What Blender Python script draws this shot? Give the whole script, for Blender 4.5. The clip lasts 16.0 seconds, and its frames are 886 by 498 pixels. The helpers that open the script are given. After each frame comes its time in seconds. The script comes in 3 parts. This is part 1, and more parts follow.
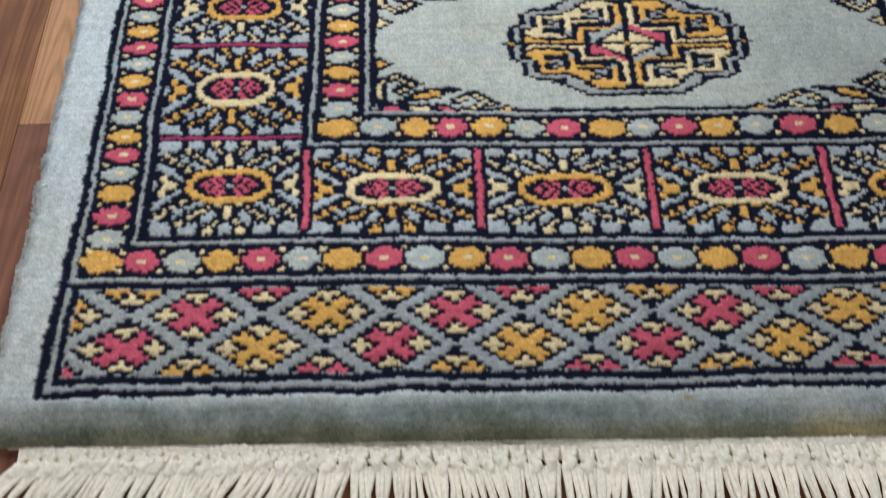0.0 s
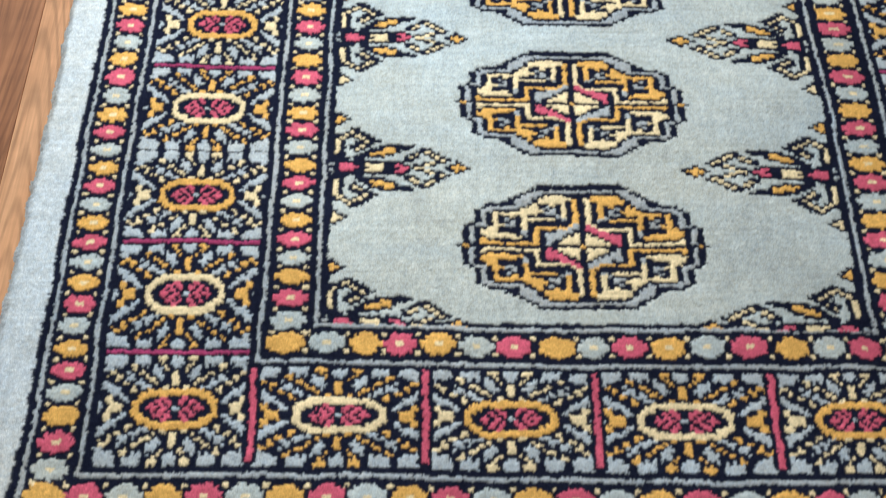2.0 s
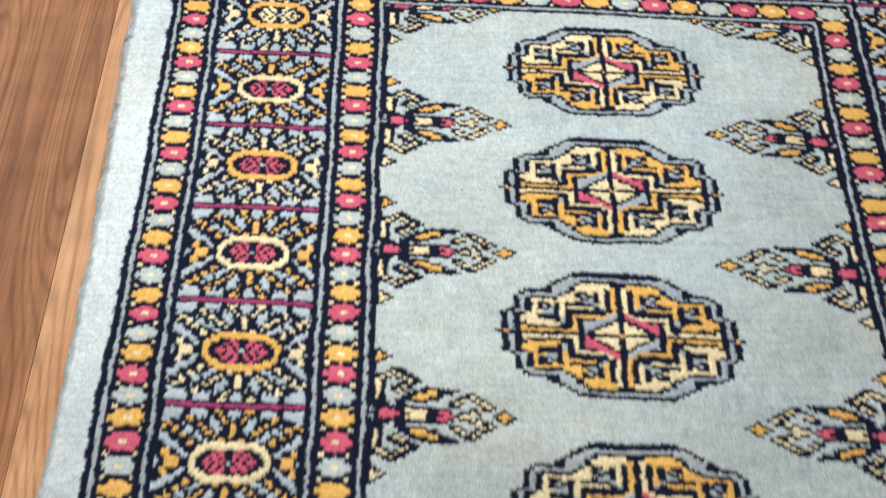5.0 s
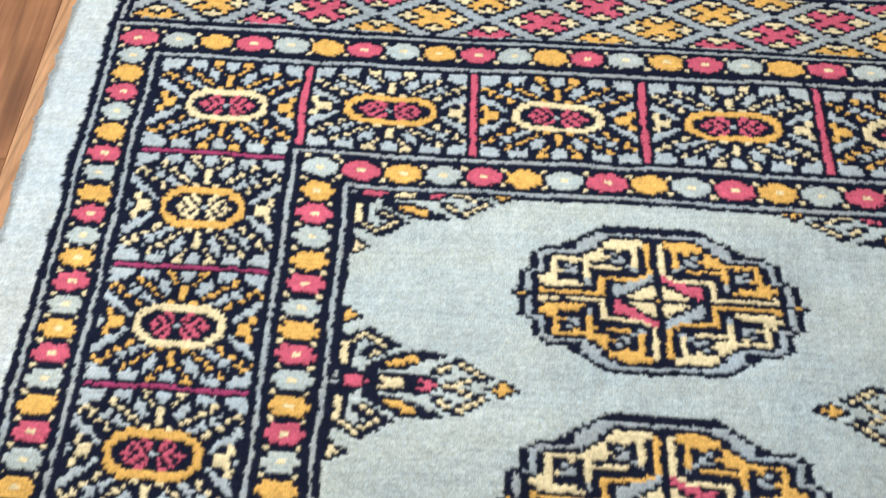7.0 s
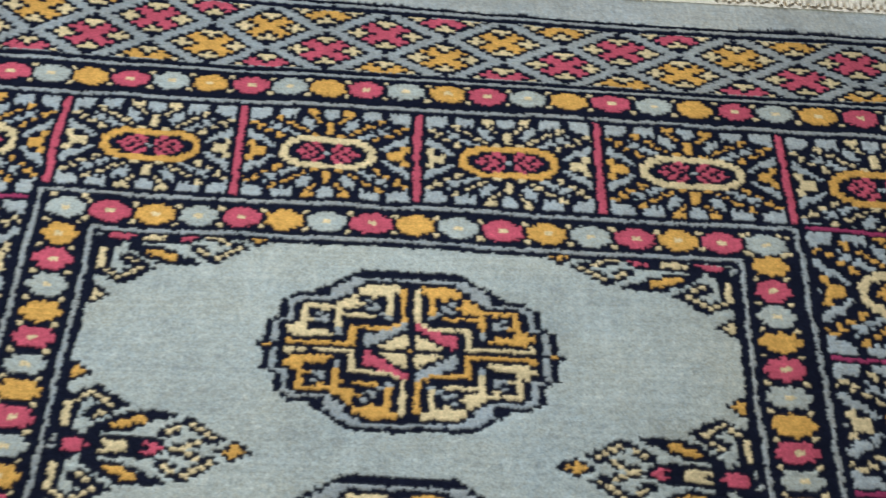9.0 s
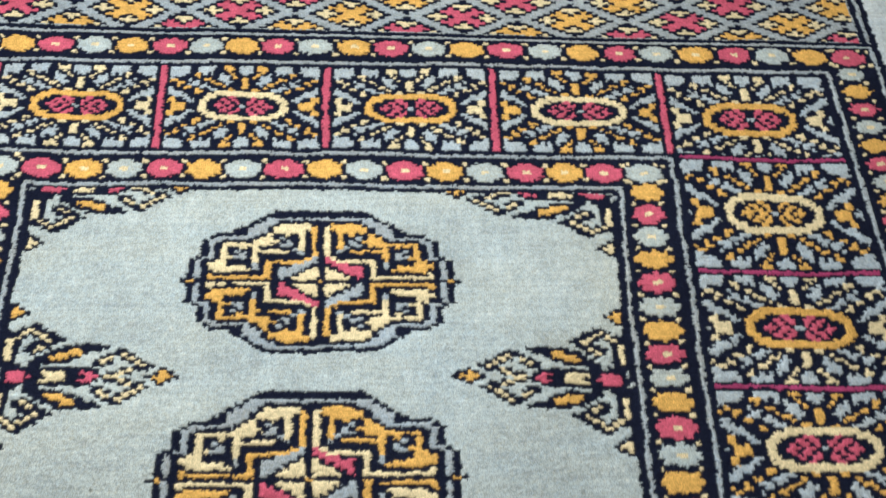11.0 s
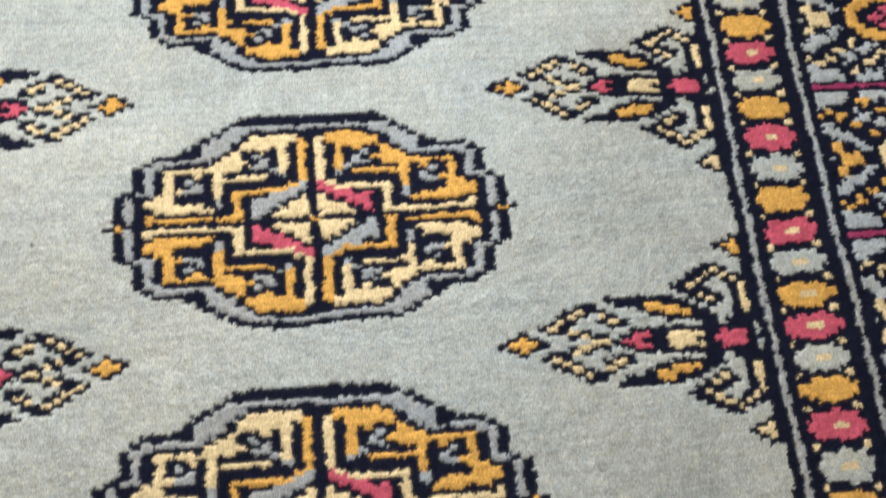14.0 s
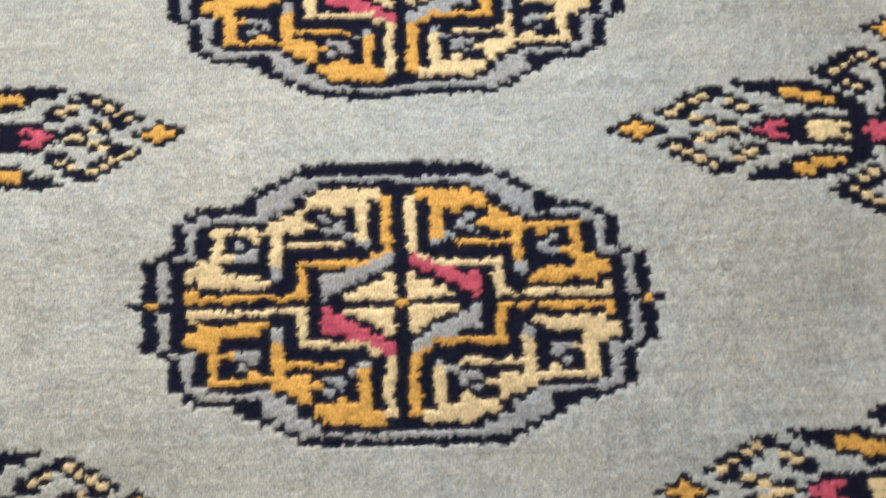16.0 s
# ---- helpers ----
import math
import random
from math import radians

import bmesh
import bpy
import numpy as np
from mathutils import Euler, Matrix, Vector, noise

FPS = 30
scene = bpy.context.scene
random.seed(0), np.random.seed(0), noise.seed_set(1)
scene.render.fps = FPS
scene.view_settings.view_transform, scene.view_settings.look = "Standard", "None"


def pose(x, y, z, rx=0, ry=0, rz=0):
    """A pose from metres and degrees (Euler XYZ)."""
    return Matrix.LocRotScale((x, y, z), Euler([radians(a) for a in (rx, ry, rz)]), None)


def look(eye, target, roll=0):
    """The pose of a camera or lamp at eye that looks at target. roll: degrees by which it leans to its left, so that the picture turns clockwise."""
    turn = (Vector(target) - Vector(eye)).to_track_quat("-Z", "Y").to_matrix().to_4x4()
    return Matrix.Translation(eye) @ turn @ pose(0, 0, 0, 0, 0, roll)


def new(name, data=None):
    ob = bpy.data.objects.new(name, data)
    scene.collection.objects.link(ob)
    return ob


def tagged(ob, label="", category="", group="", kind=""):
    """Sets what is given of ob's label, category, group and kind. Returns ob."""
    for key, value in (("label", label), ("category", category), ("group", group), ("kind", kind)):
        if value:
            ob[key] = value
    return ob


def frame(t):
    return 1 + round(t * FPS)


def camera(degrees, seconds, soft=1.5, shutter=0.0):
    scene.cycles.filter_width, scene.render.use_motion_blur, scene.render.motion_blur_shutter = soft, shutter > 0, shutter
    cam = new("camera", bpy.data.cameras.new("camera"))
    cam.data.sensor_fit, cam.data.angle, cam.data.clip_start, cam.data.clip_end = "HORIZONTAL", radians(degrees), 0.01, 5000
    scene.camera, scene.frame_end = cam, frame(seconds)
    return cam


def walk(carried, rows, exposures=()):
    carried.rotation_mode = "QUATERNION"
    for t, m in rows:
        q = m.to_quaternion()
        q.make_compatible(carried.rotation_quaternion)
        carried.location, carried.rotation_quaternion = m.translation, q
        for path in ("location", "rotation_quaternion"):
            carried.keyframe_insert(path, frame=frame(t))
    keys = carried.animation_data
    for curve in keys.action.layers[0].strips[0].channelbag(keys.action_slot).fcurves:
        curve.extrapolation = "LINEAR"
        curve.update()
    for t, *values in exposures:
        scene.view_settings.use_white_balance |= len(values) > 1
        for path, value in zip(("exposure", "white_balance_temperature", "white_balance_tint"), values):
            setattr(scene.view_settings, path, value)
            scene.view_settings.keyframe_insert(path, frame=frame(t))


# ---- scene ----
cam = camera(56.7, 16.0, soft=1.1, shutter=0.5)
PATH = [
    (0, (-0.116, -0.207, 0.312), (-0.09, 0.759, -1.439), -0.5),
    (0.5, (-0.128, -0.18, 0.326), (-0.076, 0.79, -1.422), 0.7),
    (1, (-0.125, -0.159, 0.339), (-0.081, 0.799, -1.416), 0.5),
    (1.5, (-0.107, -0.126, 0.349), (-0.089, 0.804, -1.421), 0.0),
    (2, (-0.09, -0.096, 0.367), (-0.062, 0.768, -1.436), 0.9),
    (2.5, (-0.088, -0.056, 0.389), (-0.087, 0.791, -1.424), 0.1),
    (3, (-0.092, -0.018, 0.388), (-0.09, 0.816, -1.43), -0.3),
    (3.5, (-0.097, 0.027, 0.388), (-0.08, 0.848, -1.436), 1.0),
    (4, (-0.105, 0.075, 0.395), (-0.074, 0.957, -1.399), 0.5),
    (4.5, (-0.111, 0.1255, 0.409), (-0.053, 1.022, -1.377), 2.1),
    (4.7, (-0.118, 0.150, 0.408), (-0.042, 1.071, -1.367), 3.7),
    (6.8, (-0.084, 0.359, 0.327), (-0.164, 1.31, -1.431), -2.8),
    (7, (-0.08, 0.372, 0.324), (-0.162, 1.328, -1.431), -3.1),
    (7.5, (-0.071, 0.386, 0.328), (-0.138, 1.358, -1.419), -1.6),
    (8, (-0.045, 0.397, 0.331), (-0.08, 1.385, -1.407), -0.3),
    (8.5, (-0.017, 0.401, 0.329), (-0.019, 1.38, -1.415), 1.0),
    (9, (0.004, 0.401, 0.316), (0.05, 1.357, -1.44), 3.2),
    (9.2, (0.012, 0.403, 0.315), (0.076, 1.355, -1.443), 3.8),
    (11.3, (0.037, 0.367, 0.345), (0.149, 1.21, -1.465), 3.8),
    (11.5, (0.031, 0.364, 0.34), (0.162, 1.186, -1.478), 3.7),
    (12, (0.025, 0.36, 0.323), (0.212, 1.16, -1.501), 5.5),
    (12.5, (0.019, 0.353, 0.298), (0.231, 1.092, -1.549), 7.5),
    (13, (0.019, 0.353, 0.279), (0.216, 1.034, -1.591), 8.2),
    (13.5, (0.015, 0.35, 0.26), (0.198, 0.999, -1.622), 8.4),
    (14, (0.013, 0.343, 0.247), (0.181, 0.956, -1.65), 9.1),
    (14.5, (0.009, 0.335, 0.231), (0.15, 0.887, -1.686), 9.3),
    (15, (0.0, 0.325, 0.22), (0.114, 0.846, -1.708), 8.4),
    (15.5, (-0.001, 0.315, 0.21), (0.088, 0.817, -1.724), 6.4),
    (16, (-0.005, 0.307, 0.2), (0.068, 0.819, -1.732), 4.2),
]
walk(cam, [(t, look(eye, target, roll)) for t, eye, target, roll in PATH],
     [(0.0, -0.02, 5900, 8), (0.5, 0.39, 5880, 8), (1.0, 0.47, 5880, 8), (2.0, 0.49, 5820, 7), (2.5, 0.56, 5840, 7),
      (4.0, 0.46, 5960, 7), (4.7, 0.46, 5960, 8), (7.0, 0.42, 5960, 7), (7.5, 0.06, 5950, 7), (8.0, -0.1, 6000, 7), (8.5, -0.4, 5980, 6),
      (9.2, -0.12, 5880, 5), (11.5, 0.29, 5980, 5), (12.5, 0.27, 6300, 9), (14.0, 0.28, 6500, 12), (15.0, 0.30, 6600, 13), (15.5, 0.22, 6650, 13), (16.0, 0.2, 6700, 14)])

# ---------- light ----------
ROOM_W, ROOM_E, ROOM_S, ROOM_N, ROOM_H = -1.7, 1.9, -1.6, 1.14, 2.5
FLOOR_Z = -0.0095          # the pile's top is z = 0
world = bpy.data.worlds.new("sky")
scene.world = world
world.use_nodes = True
wn = world.node_tree.nodes
sky = wn.new("ShaderNodeTexSky")
sky.sky_type, sky.sun_disc = "NISHITA", False
sky.sun_elevation, sky.sun_rotation = radians(40), radians(200)
wn["Background"].inputs["Strength"].default_value = 0.1
world.node_tree.links.new(sky.outputs[0], wn["Background"].inputs["Color"])


def area_lamp(name, eye, target, width, height, watts, colour):
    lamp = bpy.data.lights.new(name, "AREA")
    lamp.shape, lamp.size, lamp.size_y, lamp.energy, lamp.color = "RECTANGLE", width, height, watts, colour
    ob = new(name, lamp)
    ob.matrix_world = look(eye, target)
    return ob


# main light, assumed to come in by an opening out of view
area_lamp("window_light_north", (-0.45, ROOM_N + 0.05, 1.05), (-0.45, 0, 0.3), 2.0, 1.05, 28, (0.95, 0.98, 1.0))
# unseen fill lamp, added to brighten the near fringe and pile end
area_lamp("south_fill_light", (0.05, ROOM_S - 0.05, 1.05), (0.05, 0, 0.8), 1.6, 0.85, 11, (1.0, 0.98, 0.95))


# ---------- materials ----------
def material(name, colour=(0.5, 0.5, 0.5), rough=0.8):
    m = bpy.data.materials.new(name)
    m.use_nodes = True
    b = m.node_tree.nodes["Principled BSDF"]
    b.inputs["Base Color"].default_value = (*colour, 1)
    b.inputs["Roughness"].default_value = rough
    return m, m.node_tree, b


def node(tree, kind, **values):
    n = tree.nodes.new(kind)
    for key, value in values.items():
        n.inputs[key].default_value = value
    return n


def mapped(tree, scale, source="Object"):
    """Texture coordinates in metres, stretched by scale."""
    tc = tree.nodes.new("ShaderNodeTexCoord")
    mp = tree.nodes.new("ShaderNodeMapping")
    mp.inputs["Scale"].default_value = scale
    tree.links.new(tc.outputs[source], mp.inputs[0])
    return mp.outputs[0]


def noise_of(tree, vector, scale, detail=3.0, rough=0.6):
    n = node(tree, "ShaderNodeTexNoise", Scale=scale, Detail=detail, Roughness=rough)
    tree.links.new(vector, n.inputs["Vector"])
    return n.outputs[0]


def ranged(tree, value, lo, hi, a=0.3, b=0.7):
    n = tree.nodes.new("ShaderNodeMapRange")
    for i, v in zip((1, 2, 3, 4), (a, b, lo, hi)):
        n.inputs[i].default_value = v
    tree.links.new(value, n.inputs[0])
    return n.outputs[0]


def times(tree, a, b):
    n = tree.nodes.new("ShaderNodeMath")
    n.operation = "MULTIPLY"
    tree.links.new(a, n.inputs[0])
    tree.links.new(b, n.inputs[1])
    return n.outputs[0]


def tinted(tree, colour, value):
    """colour multiplied by a value."""
    n = tree.nodes.new("ShaderNodeVectorMath")
    n.operation = "SCALE"
    tree.links.new(colour, n.inputs[0])
    tree.links.new(value, n.inputs["Scale"])
    return n.outputs[0]


def bumped(tree, b, height, distance, strength=1.0):
    n = node(tree, "ShaderNodeBump", Strength=strength, Distance=distance)
    tree.links.new(height, n.inputs["Height"])
    tree.links.new(n.outputs[0], b.inputs["Normal"])


def wool():
    m, t, b = material("wool_pile", rough=0.5)
    dye = t.nodes.new("ShaderNodeAttribute")
    dye.attribute_name = "dye"
    flat = mapped(t, (1, 1, 1))
    fibre = noise_of(t, mapped(t, (2300, 1000, 800)), 1, 2.0)
    tuft = noise_of(t, flat, 380, 3.0)
    streak = noise_of(t, mapped(t, (22, 560, 20)), 1, 3.0)
    patch = noise_of(t, flat, 17, 5.0)
    v = times(t, ranged(t, fibre, 0.7, 1.3), ranged(t, tuft, 0.84, 1.16))
    v = times(t, v, ranged(t, streak, 0.9, 1.09))
    v = times(t, v, ranged(t, noise_of(t, mapped(t, (360, 12, 20)), 1, 2.0), 0.96, 1.04))
    v = times(t, v, ranged(t, patch, 0.84, 1.13))
    t.links.new(tinted(t, dye.outputs["Color"], v), b.inputs["Base Color"])
    b.inputs["Specular IOR Level"].default_value = 1.0
    b.inputs["IOR"].default_value = 2.5
    t.links.new(dye.outputs["Color"], b.inputs["Specular Tint"])
    t.links.new(dye.outputs["Color"], b.inputs["Sheen Tint"])
    b.inputs["Sheen Weight"].default_value = 0.3
    b.inputs["Sheen Roughness"].default_value = 0.45
    bumped(t, b, tuft, 0.0005, 0.6)
    return m


def cotton(name, colour):
    m, t, b = material(name, colour, 0.9)
    flat = mapped(t, (1, 1, 1))
    rgb = node(t, "ShaderNodeRGB")
    rgb.outputs[0].default_value = (*colour, 1)
    info = t.nodes.new("ShaderNodeObjectInfo")
    v = times(t, ranged(t, noise_of(t, flat, 700), 0.86, 1.1), ranged(t, noise_of(t, flat, 60), 0.92, 1.06))
    v = times(t, v, ranged(t, info.outputs["Random"], 0.93, 1.04, 0, 1))
    t.links.new(tinted(t, rgb.outputs[0], v), b.inputs["Base Color"])
    b.inputs["Specular IOR Level"].default_value = 0.2
    bumped(t, b, noise_of(t, flat, 900), 0.0006, 0.7)
    return m


def laminate(name, dark, light):
    """Printed wood grain: long lines and arches along y."""
    m, t, b = material(name, light, 0.55)
    b.inputs["Specular IOR Level"].default_value = 0.12
    info = t.nodes.new("ShaderNodeObjectInfo")
    shift = t.nodes.new("ShaderNodeVectorMath")
    shift.operation = "SCALE"
    shift.inputs[0].default_value = (7.0, 3.0, 5.0)
    t.links.new(info.outputs["Random"], shift.inputs["Scale"])
    add = t.nodes.new("ShaderNodeVectorMath")
    add.operation = "ADD"
    t.links.new(mapped(t, (1, 0.10, 1)), add.inputs[0])
    t.links.new(shift.outputs[0], add.inputs[1])
    bend = noise_of(t, add.outputs[0], 9, 2.0)
    warp = t.nodes.new("ShaderNodeVectorMath")
    warp.operation = "MULTIPLY_ADD"
    warp.inputs[1].default_value = (0.22, 0.0, 0.0)
    t.links.new(bend, warp.inputs[0])
    t.links.new(add.outputs[0], warp.inputs[2])
    rings = node(t, "ShaderNodeTexNoise", Scale=95.0, Detail=2.5, Roughness=0.5)
    t.links.new(warp.outputs[0], rings.inputs["Vector"])
    grain = noise_of(t, mapped(t, (480, 14, 1)), 1, 5.0)
    ramp = t.nodes.new("ShaderNodeValToRGB")
    ramp.color_ramp.elements[0].color, ramp.color_ramp.elements[1].color = (*dark, 1), (*light, 1)
    ramp.color_ramp.elements[0].position, ramp.color_ramp.elements[1].position = 0.28, 0.72
    t.links.new(rings.outputs[0], ramp.inputs[0])
    # growth rings: even steps through a long smooth noise
    step = t.nodes.new("ShaderNodeMath")
    step.operation, step.inputs[1].default_value = "MULTIPLY", 430.0
    t.links.new(bend, step.inputs[0])
    ring = t.nodes.new("ShaderNodeMath")
    ring.operation = "SINE"
    t.links.new(step.outputs[0], ring.inputs[0])
    v = times(t, ranged(t, grain, 0.78, 1.12), ranged(t, ring.outputs[0], 0.78, 1.04, -1, 0.0))
    v = times(t, v, ranged(t, noise_of(t, mapped(t, (14, 40, 1)), 1, 3.0), 0.86, 1.1))
    t.links.new(tinted(t, ramp.outputs[0], v), b.inputs["Base Color"])
    bumped(t, b, grain, 0.0002, 0.25)
    return m


def plaster(name, colour):
    m, t, b = material(name, colour, 0.9)
    flat = mapped(t, (1, 1, 1))
    rgb = node(t, "ShaderNodeRGB")
    rgb.outputs[0].default_value = (*colour, 1)
    v = times(t, ranged(t, noise_of(t, flat, 2.0), 0.95, 1.04), ranged(t, noise_of(t, flat, 60), 0.97, 1.03))
    t.links.new(tinted(t, rgb.outputs[0], v), b.inputs["Base Color"])
    bumped(t, b, noise_of(t, flat, 150), 0.001, 0.3)
    return m


WOOL = wool()
COTTON = cotton("cotton_fringe", (0.97, 0.87, 0.70))
WEAVE = cotton("cotton_weave", (0.97, 0.87, 0.71))
JUTE = cotton("rug_backing", (0.55, 0.48, 0.36))
OAK_BROWN = laminate("laminate_brown", (0.225, 0.088, 0.034), (0.40, 0.172, 0.072))
OAK_ORANGE = laminate("laminate_orange", (0.50, 0.235, 0.102), (0.62, 0.325, 0.155))
OAK_RED = laminate("laminate_red", (0.18, 0.07, 0.040), (0.295, 0.127, 0.074))
WALL = plaster("wall_paint", (0.47, 0.455, 0.425))
CEIL = plaster("ceiling_paint", (0.66, 0.66, 0.64))
SUBFLOOR = plaster("floor_joint", (0.05, 0.03, 0.02))


# ---------- building helpers ----------
def part(name, bm, mat, parent=None, label=""):
    me = bpy.data.meshes.new(name)
    bm.to_mesh(me)
    bm.free()
    me.materials.append(mat)
    ob = new(name, me)
    ob.parent = parent
    return tagged(ob, label) if label else ob


def box(bm, x0, x1, y0, y1, z0, z1, bevel=0.0):
    vs = [bm.verts.new((x, y, z)) for z in (z0, z1) for y in (y0, y1) for x in (x0, x1)]
    fs = [bm.faces.new([vs[i] for i in q]) for q in ((0, 2, 3, 1), (4, 5, 7, 6), (0, 1, 5, 4), (2, 6, 7, 3), (0, 4, 6, 2), (1, 3, 7, 5))]
    if bevel:
        es = list({e for f in fs for e in f.edges})
        bmesh.ops.bevel(bm, geom=es, offset=bevel, segments=2, profile=0.5, affect="EDGES")
    return bm


# ---------- the room that closes the place ----------
def wall(name, x0, x1, y0, y1, opening=None):
    """A wall as thick as its short side; opening: along from, to, sill and head heights."""
    bm = bmesh.new()
    if opening is None:
        box(bm, x0, x1, y0, y1, FLOOR_Z, ROOM_H)
    else:
        a, b, sill, head = opening
        along_x = x1 - x0 > y1 - y0
        for p, q, z0, z1 in ((None, a, FLOOR_Z, ROOM_H), (b, None, FLOOR_Z, ROOM_H), (a, b, FLOOR_Z, sill), (a, b, head, ROOM_H)):
            if along_x:
                box(bm, x0 if p is None else p, x1 if q is None else q, y0, y1, z0, z1)
            else:
                box(bm, x0, x1, y0 if p is None else p, y1 if q is None else q, z0, z1)
    return tagged(part(name, bm, WALL), "plain light greige painted plaster wall", "wall", kind="structure")


T = 0.12
wall("wall_north", ROOM_W - T, ROOM_E + T, ROOM_N, ROOM_N + T, (-1.5, 0.6, 0.5, 1.6))
# the south opening is made up, only to let the fill lamp in
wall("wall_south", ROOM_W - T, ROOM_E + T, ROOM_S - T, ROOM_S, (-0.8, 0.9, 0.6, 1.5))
wall("wall_west", ROOM_W - T, ROOM_W, ROOM_S, ROOM_N)
wall("wall_east", ROOM_E, ROOM_E + T, ROOM_S, ROOM_N)
tagged(part("ceiling", box(bmesh.new(), ROOM_W - T, ROOM_E + T, ROOM_S - T, ROOM_N + T, ROOM_H, ROOM_H + T), CEIL),
       "plain white painted ceiling", "ceiling", kind="structure")


# ---------- the rug's pattern ----------
# Colours of the yarns: field, dark, pale blue-grey, gold, cream, red, magenta, margin, soiled end, pale ground of the border.
DYES = 0.81 * np.array([(0.405, 0.418, 0.372), (0.0085, 0.0098, 0.0190), (0.320, 0.328, 0.312), (0.675, 0.368, 0.090), (0.74, 0.575, 0.315),
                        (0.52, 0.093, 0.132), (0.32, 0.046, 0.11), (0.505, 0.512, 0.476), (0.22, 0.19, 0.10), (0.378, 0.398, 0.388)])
FIELD, DARK, GREY, GOLD, CREAM, RED, MAGENTA, MARGIN, SOILED, PALE = range(10)

# Knot charts of one quarter of each motif: k dark, s grey, c cream, g gold, r red, a and b the two changing yarns,
# z grey or red by quarter, dot the ground. The first sign of a row and the last row lie on the motif's axes.
MEDALLION = """
kkkkkkkk
kkkkkkkkk
sssssssssk
kkkkkkksssk
kkaaaaaksssk
kbaaaaaaksssk
kbkaaaaakssskk
kbkakakkaksskkkkk
kbkakkskaakssssssk
kbkakskaaaakkkkkssk
kbkaksskaaaaaaaaksk
kbkaskkkkkakakkaksk
kbkskaaaaaakkskaksk
kbkkkkkkkkakskkaksk
kzbkkkkkkkakssaakssk
kzzbbbbbbkakkkkaakksk
kkzzzkkkbkskkkkaaaksk
kckzzzzkbkskaaaaaaksk
kcckzzzkbkkaaaaaakksk
kccckzzkbkkkkkkkkbksk
kcccckzkbbbbbbbbbbksk
gkkkkkkkkkkkkkkkkkkkgk
""".split()
PANEL = """
sskaaakkssssskkssssssk
sskaaakkssssskksssssss
sskkakkkssssskksssssss
skkakkskskskaakksssssk
kkakssskkkkkakkkkkksss
akkkssskkaakkkskkkaakk
akkssskkakkksskkaakkak
akkkskaakkskssskkakkks
akkkkakkkssskkaakkksss
kkaakkkssskkakkkkkssss
bbbbbbbbkkkaakkksssskk
bbbbbbbbbbkkkkksssskkk
kkrrkkkbbbbkkksskkaakk
krrkrrkkkbbbksskkkaakk
krkrrkrkkkbbkkkaaaakks
skrrkrrrkkbbkkkaaaakss
""".split()
DIAMOND = """
k
kk
cck
ckxk
kxxxk
xxxkck
xxkccck
""".split()
# Upper half of the arrow that points into the field, from its tip to the field's edge.
ARROW = """
..........................kk
.........................ktk
........................kttk
.........................ktk
..........................kk
...........................k
......................kk...k
.....................kkck..k
....................kkckckkk
...................kkck.kckk
..................kkck...kwk
...................kkkk..kwk
...........kkkkkkk..kckk.kwk
........kk..kkkggkkk.kck.kwk
.......kckk...kggggkk.k..kwk
......kck.ck...kkgggkk...kwk
.....kck..kck....kkkkkk..kkk
....kck....kk........kk.kkkk
..k..kkck....kkkkkkkkkkkkkk.
.kgk...kckk.krrkkwwwwkkrrrks
kgggk....cckrrkkkwwwkkrrrrkk
""".split()
SIGN = {".": -1, "k": DARK, "s": GREY, "c": CREAM, "g": GOLD, "r": RED}

# Plan of the rug in its own straight coordinates u (across) and v (along).
STEP = 0.0007
U0, U1, V0, V1 = -0.2995, 0.314, -0.1157, 0.7495
us, vs_ = np.arange(U0, U1, STEP), np.arange(V0, V1, STEP)
NU, NV = len(us), len(vs_)
rng = np.random.default_rng(7)


def value_noise(size, amount, su=1.0, sv=1.0):
    """Smooth noise over the rug with bumps of that size in metres."""
    cu, cv = size * su, size * sv
    fu, fv = (us - U0) / cu, (vs_ - V0) / cv
    g = rng.uniform(-1, 1, (int(fv[-1]) + 3, int(fu[-1]) + 3))
    iu, iv = fu.astype(int), fv.astype(int)
    tu, tv = fu - iu, fv - iv
    tu, tv = (tu * tu * (3 - 2 * tu))[None, :], (tv * tv * (3 - 2 * tv))[:, None]
    a, b = g[np.ix_(iv, iu)], g[np.ix_(iv, iu + 1)]
    c, d = g[np.ix_(iv + 1, iu)], g[np.ix_(iv + 1, iu + 1)]
    return amount * ((a * (1 - tu) + b * tu) * (1 - tv) + (c * (1 - tu) + d * tu) * tv)


# Woven lines wander, and each tuft leans its own way.
PU = us[None, :] + value_noise(0.09, 0.0013) + value_noise(0.022, 0.0008) + value_noise(0.004, 0.00035) + rng.normal(0, 0.00012, (NV, NU))
PV = vs_[:, None] + value_noise(0.09, 0.0012) + value_noise(0.022, 0.0007) + value_noise(0.003, 0.00028) + rng.normal(0, 0.00012, (NV, NU))
# the inner stripe at one side runs a little inward along most of its length
inward = 0.0046 * ((0.590 - vs_) / 0.14).clip(0, 1)[:, None] * np.interp(us, (0.095, 0.132, 0.143, 0.152, 0.170, 0.256), (0, 1.4, 1.4, 0.8, 1, 0))[None, :]
PU = PU + inward
# the near corner bulges out
bulge = 0.0025 * ((0.02 - vs_) / 0.09).clip(0, 1)[:, None] * np.interp(us, (-0.2995, -0.268, -0.245), (1, 1, 0))[None, :]
PU = PU + bulge
CODE = np.full((NV, NU), MARGIN, np.int8)
AREA = np.zeros((NV, NU), np.int32)
AREAS = [("margin", "plain blue-grey wool margin round the border", None)]


